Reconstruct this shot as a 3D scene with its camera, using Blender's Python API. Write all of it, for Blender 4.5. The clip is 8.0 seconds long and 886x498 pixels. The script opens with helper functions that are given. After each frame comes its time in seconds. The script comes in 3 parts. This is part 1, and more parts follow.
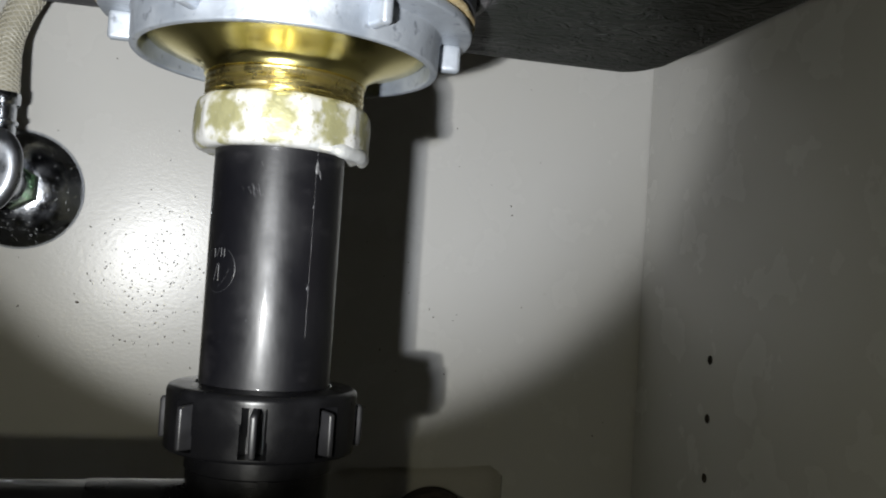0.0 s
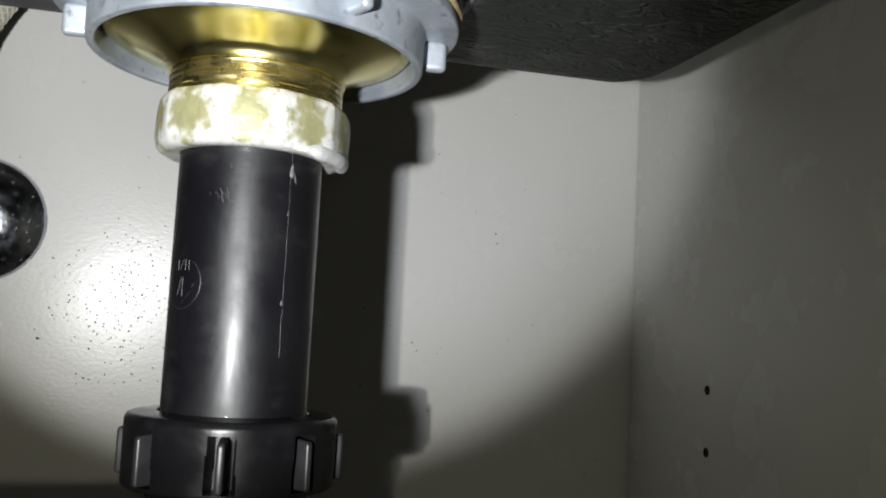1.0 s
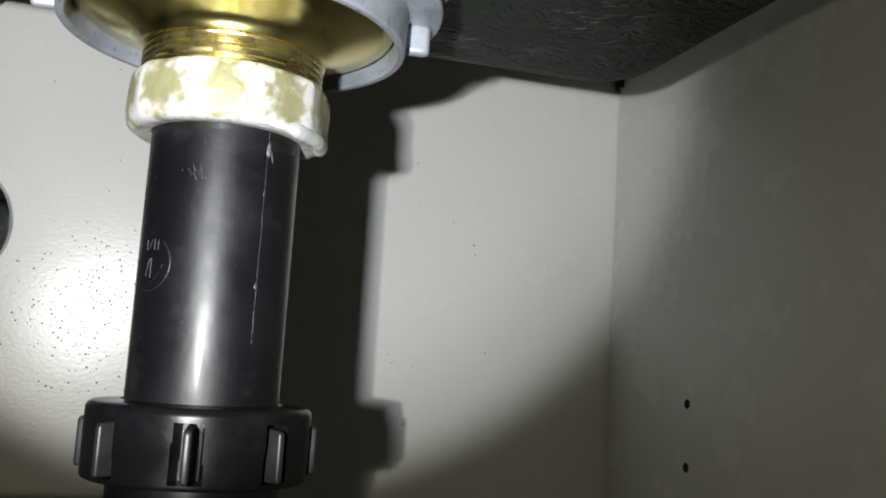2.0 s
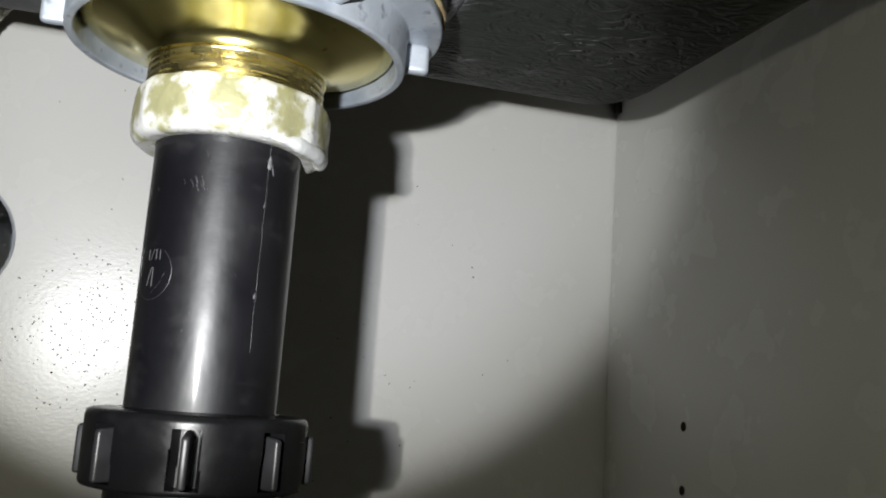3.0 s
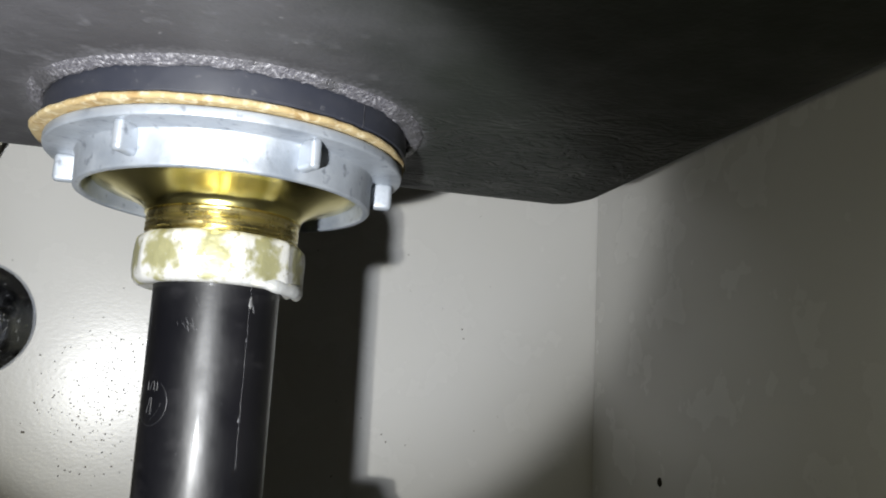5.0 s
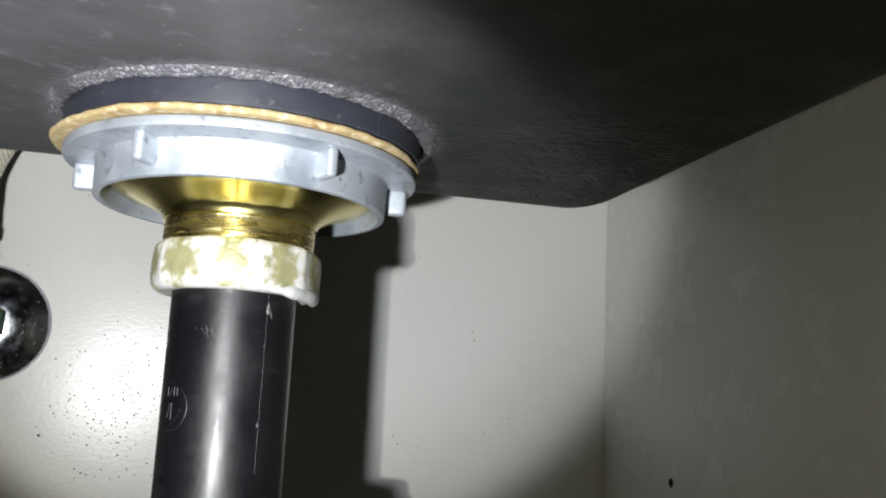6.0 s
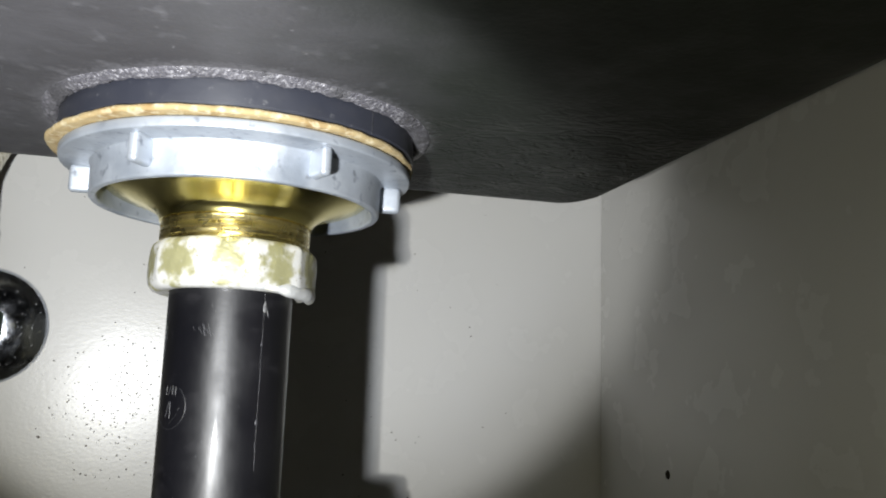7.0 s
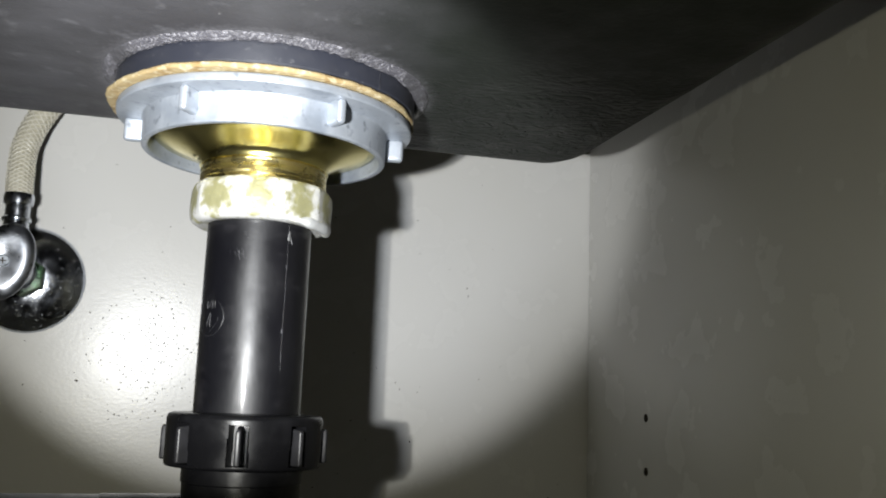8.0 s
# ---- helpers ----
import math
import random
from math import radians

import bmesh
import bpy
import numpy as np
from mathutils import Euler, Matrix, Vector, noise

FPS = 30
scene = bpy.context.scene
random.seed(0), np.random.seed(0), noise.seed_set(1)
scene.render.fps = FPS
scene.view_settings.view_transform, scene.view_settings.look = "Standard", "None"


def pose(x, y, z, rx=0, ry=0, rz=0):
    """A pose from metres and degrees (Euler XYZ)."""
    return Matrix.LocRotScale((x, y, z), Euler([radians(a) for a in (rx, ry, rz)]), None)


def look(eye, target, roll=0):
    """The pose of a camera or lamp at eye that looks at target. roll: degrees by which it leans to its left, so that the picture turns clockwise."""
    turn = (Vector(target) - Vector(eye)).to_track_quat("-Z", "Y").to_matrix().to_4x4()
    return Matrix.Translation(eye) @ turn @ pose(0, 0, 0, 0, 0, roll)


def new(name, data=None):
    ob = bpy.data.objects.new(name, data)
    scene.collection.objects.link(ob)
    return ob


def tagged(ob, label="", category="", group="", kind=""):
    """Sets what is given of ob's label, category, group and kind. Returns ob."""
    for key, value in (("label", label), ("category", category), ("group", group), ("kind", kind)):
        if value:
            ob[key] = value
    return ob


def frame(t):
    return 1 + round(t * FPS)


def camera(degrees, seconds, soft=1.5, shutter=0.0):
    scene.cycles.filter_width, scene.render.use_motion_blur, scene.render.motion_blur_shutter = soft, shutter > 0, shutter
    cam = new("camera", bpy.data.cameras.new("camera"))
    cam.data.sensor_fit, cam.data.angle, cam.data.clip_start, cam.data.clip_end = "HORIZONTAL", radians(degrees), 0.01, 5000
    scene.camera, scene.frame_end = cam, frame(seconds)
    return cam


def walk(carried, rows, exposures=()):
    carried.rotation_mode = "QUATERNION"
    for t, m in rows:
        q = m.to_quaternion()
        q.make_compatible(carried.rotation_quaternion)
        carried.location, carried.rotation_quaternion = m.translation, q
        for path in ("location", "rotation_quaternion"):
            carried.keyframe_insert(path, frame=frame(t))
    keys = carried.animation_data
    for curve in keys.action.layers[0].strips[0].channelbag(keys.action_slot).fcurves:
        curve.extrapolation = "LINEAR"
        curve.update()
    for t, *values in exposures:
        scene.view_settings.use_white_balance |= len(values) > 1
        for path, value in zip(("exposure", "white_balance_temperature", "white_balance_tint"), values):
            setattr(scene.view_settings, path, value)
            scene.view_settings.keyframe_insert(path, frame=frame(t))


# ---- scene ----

# ---------------------------------------------------------------- camera
cam = camera(53.2, 8.0, soft=2.0)
PATH = [
    (0, (-0.0180, -0.2674, 0.4829), (0.2345, 0.6991, 0.5271), 3.68),
    (0.5, (-0.0093, -0.2502, 0.4851), (0.2425, 0.7136, 0.5723), 2.88),
    (1, (-0.0140, -0.2447, 0.4744), (0.2581, 0.7127, 0.5715), 2.94),
    (1.5, (-0.0127, -0.2348, 0.4677), (0.2786, 0.7153, 0.5801), 3.11),
    (3, (-0.0125, -0.2385, 0.4592), (0.2813, 0.7031, 0.6238), 4.00),
    (3.5, (-0.0121, -0.2498, 0.4699), (0.2762, 0.6922, 0.6418), 4.05),
    (4, (-0.0081, -0.2640, 0.4835), (0.2741, 0.6785, 0.6623), 3.62),
    (4.5, (-0.0080, -0.2759, 0.4867), (0.2690, 0.6683, 0.6649), 3.23),
    (6, (-0.0122, -0.2837, 0.4881), (0.2524, 0.6645, 0.6644), 2.79),
    (6.5, (-0.0127, -0.2850, 0.4893), (0.2559, 0.6619, 0.6661), 2.34),
    (7, (-0.0122, -0.2862, 0.4876), (0.2566, 0.6614, 0.6604), 1.94),
    (7.5, (-0.0150, -0.2886, 0.4876), (0.2510, 0.6599, 0.6595), 1.82),
    (7.8, (-0.0183, -0.3092, 0.4700), (0.2465, 0.6406, 0.6366), 2.06),
    (8, (-0.0211, -0.3325, 0.4587), (0.2428, 0.6173, 0.6271), 2.20),
]
walk(cam, [(t, look(eye, target, roll)) for t, eye, target, roll in PATH],
     exposures=[(0, -0.18), (0.5, -0.16), (1.5, 0.0), (3, 0.10), (4.5, -0.05), (6, 0.03), (7, 0.03), (8, 0.15)])

# ---------------------------------------------------------------- light: the torch held at the cabinet's opening
world = bpy.data.worlds.new("dim_room")
world.use_nodes = True
scene.world = world
world.node_tree.nodes["Background"].inputs["Color"].default_value = (0.8, 0.9, 1.0, 1)
world.node_tree.nodes["Background"].inputs["Strength"].default_value = 0.004

TORCH = Vector((-0.0675, -0.273, 0.459))
BEAM = Vector((0.183, 0.940, 0.289))


def torch(name, place, aim, watts, degrees, blend, radius, colour):
    data = bpy.data.lights.new(name, "SPOT")
    data.energy, data.spot_size, data.spot_blend = watts, radians(degrees), blend
    data.shadow_soft_size, data.color = radius, colour
    ob = new(name, data)
    ob.matrix_world = look(place, Vector(place) + Vector(aim))
    return ob


torch("torch_emitter", TORCH + Vector((-0.003, 0.0, 0.0)), BEAM, 4.4, 50.6, 0.26, 0.0014, (0.99, 0.985, 0.95))
torch("torch_reflector", TORCH + Vector((0.0040, 0.0, 0.003)), BEAM + Vector((0.016, 0.0, 0.006)), 7.0, 51.5, 0.74, 0.0045, (0.90, 0.935, 1.0))
torch("torch_spill", TORCH, BEAM, 0.72, 140, 0.6, 0.003, (1.0, 0.965, 0.70))

# ---------------------------------------------------------------- materials


def mat(name, colour, rough=0.5, metal=0.0, layers=(), bumps=(), rough_vary=None, coat=0.0, spec=0.5):
    """layers: (noise scale, low, high, colour, stretch); bumps: (noise scale, metres, stretch, distortion); rough_vary: (scale, low, high)."""
    m = bpy.data.materials.new(name)
    m.use_nodes = True
    nt = m.node_tree
    b = nt.nodes["Principled BSDF"]
    tc = nt.nodes.new("ShaderNodeTexCoord")

    def noise_at(scale, stretch=(1, 1, 1), detail=4.0, distortion=0.0):
        mp = nt.nodes.new("ShaderNodeMapping")
        mp.inputs["Scale"].default_value = stretch
        nt.links.new(tc.outputs["Object"], mp.inputs["Vector"])
        n = nt.nodes.new("ShaderNodeTexNoise")
        n.inputs["Scale"].default_value, n.inputs["Detail"].default_value = scale, detail
        n.inputs["Distortion"].default_value = distortion
        nt.links.new(mp.outputs["Vector"], n.inputs["Vector"])
        return n.outputs["Fac"]

    def spread(socket, low, high, to_low=0.0, to_high=1.0):
        r = nt.nodes.new("ShaderNodeMapRange")
        for key, v in (("From Min", low), ("From Max", high), ("To Min", to_low), ("To Max", to_high)):
            r.inputs[key].default_value = v
        nt.links.new(socket, r.inputs["Value"])
        return r.outputs["Result"]

    b.inputs["Base Color"].default_value = (*colour, 1)
    b.inputs["Roughness"].default_value, b.inputs["Metallic"].default_value = rough, metal
    b.inputs["Coat Weight"].default_value, b.inputs["Coat Roughness"].default_value = coat, 0.055
    b.inputs["Specular IOR Level"].default_value = spec
    last = None
    for scale, low, high, other, stretch in layers:
        mix = nt.nodes.new("ShaderNodeMix")
        mix.data_type = "RGBA"
        mix.inputs["A"].default_value = (*colour, 1)
        if last:
            nt.links.new(last, mix.inputs["A"])
        mix.inputs["B"].default_value = (*other, 1)
        nt.links.new(spread(noise_at(scale, stretch), low, high), mix.inputs["Factor"])
        last = mix.outputs["Result"]
    if last:
        nt.links.new(last, b.inputs["Base Color"])
    if rough_vary:
        nt.links.new(spread(noise_at(rough_vary[0], detail=5.0), 0.3, 0.7, rough_vary[1], rough_vary[2]), b.inputs["Roughness"])
    normal = None
    for scale, metres, stretch, distortion in bumps:
        bp = nt.nodes.new("ShaderNodeBump")
        bp.inputs["Strength"].default_value, bp.inputs["Distance"].default_value = 1.0, metres
        nt.links.new(noise_at(scale, stretch, 3.0, distortion), bp.inputs["Height"])
        if normal:
            nt.links.new(normal, bp.inputs["Normal"])
        normal = bp.outputs["Normal"]
    if normal:
        nt.links.new(normal, b.inputs["Normal"])
    return m


ONE = (1, 1, 1)
MELAMINE = mat("cream_melamine", (0.580, 0.577, 0.566), 0.26, 0, [(6, 0.2, 0.95, (0.550, 0.540, 0.500), ONE)],
               [(420, 0.00005, (1, 1, 1.6), 0), (40, 0.00006, ONE, 0)], (30, 0.26, 0.28), 0.0, 0.29)
CHIPBOARD = mat("raw_chipboard", (0.30, 0.22, 0.13), 0.9, 0, [(400, 0.4, 0.6, (0.16, 0.11, 0.06), ONE)], [(500, 0.0006, ONE, 0)])
DARK = mat("hole_depth", (0.03, 0.025, 0.02), 0.9, 0, [(200, 0.4, 0.6, (0.05, 0.04, 0.03), ONE)])
PLASTER = mat("room_paint", (0.55, 0.54, 0.5), 0.8, 0, [(5, 0.4, 0.7, (0.5, 0.48, 0.44), ONE)], [(200, 0.0004, ONE, 0)])
SHADE = mat("dark_panel", (0.09, 0.085, 0.08), 0.6, 0, [(12, 0.4, 0.7, (0.07, 0.065, 0.06), (1, 1, 0.2))], [(200, 0.0003, ONE, 0)])
STONE = mat("countertop_underside", (0.3, 0.28, 0.25), 0.8, 0, [(300, 0.4, 0.6, (0.2, 0.19, 0.18), ONE)], [(300, 0.0004, ONE, 0)])
SINK = mat("black_sink_coating", (0.042, 0.041, 0.044), 0.55, 0, [(34, 0.42, 0.8, (0.062, 0.061, 0.066), (1, 1.6, 1)), (110, 0.60, 0.80, (0.100, 0.099, 0.106), ONE), (260, 0.70, 0.8, (0.15, 0.148, 0.15), ONE)],
           [(600, 0.00012, ONE, 0), (70, 0.0004, ONE, 0)], (50, 0.44, 0.60), 0.0, 0.30)


def wrinkles(m, start, end):
    """Leathery creases in the coating, which die out towards the worn, smooth side of the bowl."""
    nt = m.node_tree
    b = nt.nodes["Principled BSDF"]
    tc = nt.nodes.new("ShaderNodeTexCoord")
    mp = nt.nodes.new("ShaderNodeMapping")
    mp.inputs["Scale"].default_value = (0.55, 1.0, 1)
    nt.links.new(tc.outputs["Object"], mp.inputs["Vector"])
    n = nt.nodes.new("ShaderNodeTexNoise")
    n.inputs["Scale"].default_value, n.inputs["Detail"].default_value, n.inputs["Distortion"].default_value = 165, 2.0, 1.1
    nt.links.new(mp.outputs["Vector"], n.inputs["Vector"])
    low = nt.nodes.new("ShaderNodeMath")
    low.operation = "SUBTRACT"
    nt.links.new(n.outputs["Fac"], low.inputs[0])
    low.inputs[1].default_value = 0.5
    fold = nt.nodes.new("ShaderNodeMath")
    fold.operation = "ABSOLUTE"
    nt.links.new(low.outputs[0], fold.inputs[0])
    crease = nt.nodes.new("ShaderNodeMapRange")
    crease.interpolation_type = "SMOOTHSTEP"
    crease.inputs["From Max"].default_value = 0.13
    nt.links.new(fold.outputs[0], crease.inputs["Value"])
    sep = nt.nodes.new("ShaderNodeSeparateXYZ")
    nt.links.new(tc.outputs["Object"], sep.inputs[0])
    wob = nt.nodes.new("ShaderNodeTexNoise")
    wob.inputs["Scale"].default_value = 30
    nt.links.new(tc.outputs["Object"], wob.inputs["Vector"])
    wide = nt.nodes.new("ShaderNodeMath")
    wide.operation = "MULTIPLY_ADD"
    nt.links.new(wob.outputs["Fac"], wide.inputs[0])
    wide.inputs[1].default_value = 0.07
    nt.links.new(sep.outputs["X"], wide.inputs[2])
    fade = nt.nodes.new("ShaderNodeMapRange")
    for key, v in (("From Min", start), ("From Max", end), ("To Min", 0.03), ("To Max", 1.0)):
        fade.inputs[key].default_value = v
    nt.links.new(wide.outputs[0], fade.inputs["Value"])
    depth = nt.nodes.new("ShaderNodeMapRange")
    for key, v in (("From Min", -0.075), ("From Max", -0.01), ("To Min", 0.02), ("To Max", 1.0)):
        depth.inputs[key].default_value = v
    nt.links.new(sep.outputs["Y"], depth.inputs["Value"])
    patch = nt.nodes.new("ShaderNodeMapRange")
    for key, v in (("From Min", 0.40), ("From Max", 0.58), ("To Min", 0.50), ("To Max", 1.0)):
        patch.inputs[key].default_value = v
    nt.links.new(wob.outputs["Fac"], patch.inputs["Value"])
    part_way = nt.nodes.new("ShaderNodeMath")
    part_way.operation = "MULTIPLY"
    nt.links.new(fade.outputs["Result"], part_way.inputs[0])
    nt.links.new(patch.outputs["Result"], part_way.inputs[1])
    both = nt.nodes.new("ShaderNodeMath")
    both.operation = "MULTIPLY"
    nt.links.new(part_way.outputs[0], both.inputs[0])
    nt.links.new(depth.outputs["Result"], both.inputs[1])
    bp = nt.nodes.new("ShaderNodeBump")
    bp.inputs["Distance"].default_value = 0.0014
    nt.links.new(both.outputs[0], bp.inputs["Strength"])
    nt.links.new(crease.outputs["Result"], bp.inputs["Height"])
    nt.links.new(b.inputs["Normal"].links[0].from_socket, bp.inputs["Normal"])
    nt.links.new(bp.outputs["Normal"], b.inputs["Normal"])

    def mix_in(factor, colour):
        mix = nt.nodes.new("ShaderNodeMix")
        mix.data_type = "RGBA"
        nt.links.new(factor, mix.inputs["Factor"])
        nt.links.new(b.inputs["Base Color"].links[0].from_socket, mix.inputs["A"])
        mix.inputs["B"].default_value = (*colour, 1)
        nt.links.new(mix.outputs["Result"], b.inputs["Base Color"])

    # the creased side is coloured darker for the beam's fall-off, the smooth side is scoured
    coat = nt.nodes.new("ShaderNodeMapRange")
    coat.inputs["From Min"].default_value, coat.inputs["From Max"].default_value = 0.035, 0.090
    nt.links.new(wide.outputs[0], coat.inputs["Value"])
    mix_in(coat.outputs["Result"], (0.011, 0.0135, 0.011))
    # a grainy bloom round the drain
    flat = nt.nodes.new("ShaderNodeVectorMath")
    flat.operation = "MULTIPLY"
    flat.inputs[1].default_value = (1, 1, 0)
    nt.links.new(tc.outputs["Object"], flat.inputs[0])
    away = nt.nodes.new("ShaderNodeVectorMath")
    away.operation = "LENGTH"
    nt.links.new(flat.outputs[0], away.inputs[0])
    grain = nt.nodes.new("ShaderNodeTexNoise")
    grain.inputs["Scale"].default_value, grain.inputs["Detail"].default_value = 800, 3.0
    nt.links.new(tc.outputs["Object"], grain.inputs["Vector"])
    reach = nt.nodes.new("ShaderNodeMath")
    reach.operation = "MULTIPLY_ADD"
    nt.links.new(grain.outputs["Fac"], reach.inputs[0])
    reach.inputs[1].default_value = -0.016
    nt.links.new(away.outputs["Value"], reach.inputs[2])
    ring = nt.nodes.new("ShaderNodeMapRange")
    for key, v in (("From Min", 0.0485), ("From Max", 0.0560), ("To Min", 0.55), ("To Max", 0.0)):
        ring.inputs[key].default_value = v
    nt.links.new(reach.outputs[0], ring.inputs["Value"])
    mix_in(ring.outputs["Result"], (0.150, 0.147, 0.158))


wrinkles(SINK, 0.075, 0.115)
RUBBER = mat("black_rubber", (0.017, 0.0185, 0.026), 0.42, 0, [(120, 0.5, 0.8, (0.021, 0.022, 0.028), (1, 1, 3)), (420, 0.66, 0.74, (0.07, 0.07, 0.075), ONE)], [(200, 0.00015, ONE, 0)], (80, 0.36, 0.52), 0.0, 0.75)
BUILDUP = mat("grainy_coating_buildup", (0.072, 0.070, 0.079), 0.4, 0, [(900, 0.50, 0.68, (0.24, 0.235, 0.25), ONE), (70, 0.48, 0.62, (0.055, 0.054, 0.058), ONE)], [(1300, 0.0006, ONE, 0), (420, 0.0005, ONE, 0)], (300, 0.28, 0.6), 0.0, 0.5)
FIBRE = mat("tan_fibre", (0.27, 0.205, 0.100), 0.9, 0, [(120, 0.50, 0.72, (0.17, 0.100, 0.030), ONE), (420, 0.52, 0.72, (0.42, 0.37, 0.25), ONE)], [(300, 0.00025, ONE, 0), (1500, 0.00025, ONE, 0)])
ZINC = mat("cast_zinc", (0.285, 0.31, 0.345), 0.44, 0.5, [(70, 0.45, 0.75, (0.36, 0.385, 0.42), ONE), (45, 0.55, 0.70, (0.21, 0.235, 0.27), ONE), (330, 0.60, 0.72, (0.17, 0.185, 0.21), ONE)],
           [(260, 0.00018, ONE, 0), (900, 0.00005, ONE, 0)], (150, 0.34, 0.54))
BRASS = mat("yellow_brass", (0.82, 0.73, 0.31), 0.16, 1.0, [(40, 0.45, 0.75, (0.66, 0.57, 0.20), ONE), (420, 0.68, 0.76, (0.26, 0.19, 0.05), ONE)],
            [(300, 0.000012, ONE, 0), (45, 0.00008, ONE, 0)], (70, 0.15, 0.26))
TARNISH = mat("tarnished_brass", (0.66, 0.57, 0.27), 0.2, 1.0, [(120, 0.46, 0.72, (0.36, 0.29, 0.12), (1, 1, 2.5)), (500, 0.62, 0.72, (0.75, 0.68, 0.45), ONE)],
              [(500, 0.00006, ONE, 0)], (150, 0.18, 0.36))
CRUST = mat("limed_brass", (0.36, 0.358, 0.345), 0.5, 0.0, [(700, 0.60, 0.70, (0.17, 0.155, 0.09), ONE)], [(300, 0.0003, ONE, 0.4), (110, 0.0004, ONE, 0)], (160, 0.30, 0.65))


def bare_flats(m, sides, phase, z_mid, colour):
    """Bare metal shows where the nut's flats are rubbed free of lime: an oval on each flat, broken up by noise."""
    nt = m.node_tree
    b = nt.nodes["Principled BSDF"]

    def math_node(op, a, c=None):
        n = nt.nodes.new("ShaderNodeMath")
        n.operation = op
        for i, v in enumerate((a, c)):
            if v is None:
                continue
            if isinstance(v, (int, float)):
                n.inputs[i].default_value = v
            else:
                nt.links.new(v, n.inputs[i])
        return n.outputs[0]

    tc = nt.nodes.new("ShaderNodeTexCoord")
    sep = nt.nodes.new("ShaderNodeSeparateXYZ")
    nt.links.new(tc.outputs["Object"], sep.inputs[0])
    angle = math_node("ARCTAN2", sep.outputs["X"], math_node("MULTIPLY", sep.outputs["Y"], -1.0))
    wave = math_node("COSINE", math_node("ADD", math_node("MULTIPLY", angle, sides), phase))
    up = math_node("DIVIDE", math_node("SUBTRACT", sep.outputs["Z"], z_mid), 0.0066)
    n = nt.nodes.new("ShaderNodeTexNoise")
    n.inputs["Scale"].default_value, n.inputs["Detail"].default_value = 300, 6.0
    nt.links.new(tc.outputs["Object"], n.inputs["Vector"])
    v = math_node("ADD", math_node("MULTIPLY", wave, 0.62), math_node("MULTIPLY", math_node("SUBTRACT", n.outputs["Fac"], 0.5), 3.6))
    v = math_node("SUBTRACT", v, math_node("MULTIPLY", math_node("MULTIPLY", up, up), 0.55))
    r = nt.nodes.new("ShaderNodeMapRange")
    r.inputs["From Min"].default_value, r.inputs["From Max"].default_value = -0.66, 0.20
    nt.links.new(v, r.inputs["Value"])
    mix = nt.nodes.new("ShaderNodeMix")
    mix.data_type = "RGBA"
    nt.links.new(r.outputs["Result"], mix.inputs["Factor"])
    nt.links.new(b.inputs["Base Color"].links[0].from_socket, mix.inputs["A"])
    mix.inputs["B"].default_value = (*colour, 1)
    nt.links.new(mix.outputs["Result"], b.inputs["Base Color"])
    nt.links.new(math_node("MULTIPLY", r.outputs["Result"], 0.35), b.inputs["Metallic"])


bare_flats(CRUST, 10, 1.2, 0.5272, (0.255, 0.245, 0.130))
SEALANT = mat("white_sealant", (0.30, 0.305, 0.30), 0.45, 0, [(200, 0.55, 0.75, (0.62, 0.60, 0.50), ONE)], [(160, 0.0008, ONE, 0)])
ABS = mat("black_pipe_plastic", (0.0030, 0.0030, 0.0040), 0.32, 0, [(55, 0.48, 0.80, (0.0060, 0.0057, 0.0070), (1, 1, 0.45)), (130, 0.58, 0.80, (0.0115, 0.0110, 0.0125), (0.6, 0.6, 1.2)), (600, 0.70, 0.78, (0.03, 0.03, 0.034), (1, 1, 0.5))],
          [(90, 0.00020, (1, 1, 0.3), 0), (500, 0.00002, ONE, 0)], (60, 0.30, 0.52), 0.36, 0.32)
SCUFF = mat("pale_plastic_scuff", (0.030, 0.030, 0.034), 0.5, 0, [(500, 0.40, 0.6, (0.009, 0.009, 0.011), ONE)])
FAINT = mat("faint_moulded_plastic", (0.016, 0.016, 0.018), 0.4, 0, [(500, 0.40, 0.6, (0.006, 0.006, 0.007), ONE)])
NUTBLACK = mat("black_nut_plastic", (0.0040, 0.0040, 0.0046), 0.32, 0, [(90, 0.5, 0.8, (0.008, 0.008, 0.009), ONE)], [(150, 0.00012, ONE, 0)], (90, 0.22, 0.38), 0.0, 0.22)
# Paler than the collar: the light caught on the worn rib tips, as colour.
RIB_GLINT = mat("rib_glint_plastic", (0.016, 0.016, 0.018), 0.42, 0, [(300, 0.45, 0.7, (0.012, 0.012, 0.013), ONE)], [(300, 0.0001, ONE, 0)], (120, 0.34, 0.5))
CHROME = mat("spotted_chrome", (0.60, 0.63, 0.69), 0.14, 1.0, [(45, 0.45, 0.8, (0.42, 0.45, 0.53), ONE), (170, 0.57, 0.70, (0.66, 0.68, 0.70), ONE), (380, 0.62, 0.68, (0.90, 0.91, 0.93), (1, 1, 0.6))],
             [(420, 0.00008, ONE, 0), (120, 0.00008, ONE, 0), (45, 0.00012, ONE, 0)], (160, 0.08, 0.26))
SATIN = mat("satin_chrome", (0.40, 0.42, 0.46), 0.3, 1.0, [(160, 0.52, 0.70, (0.26, 0.28, 0.32), ONE)], [(200, 0.00008, ONE, 0)], (120, 0.22, 0.42))
LIME = mat("lime_spot", (0.42, 0.43, 0.44), 0.45, 0.2, [(700, 0.4, 0.6, (0.25, 0.26, 0.27), ONE)], [(900, 0.0002, ONE, 0)])
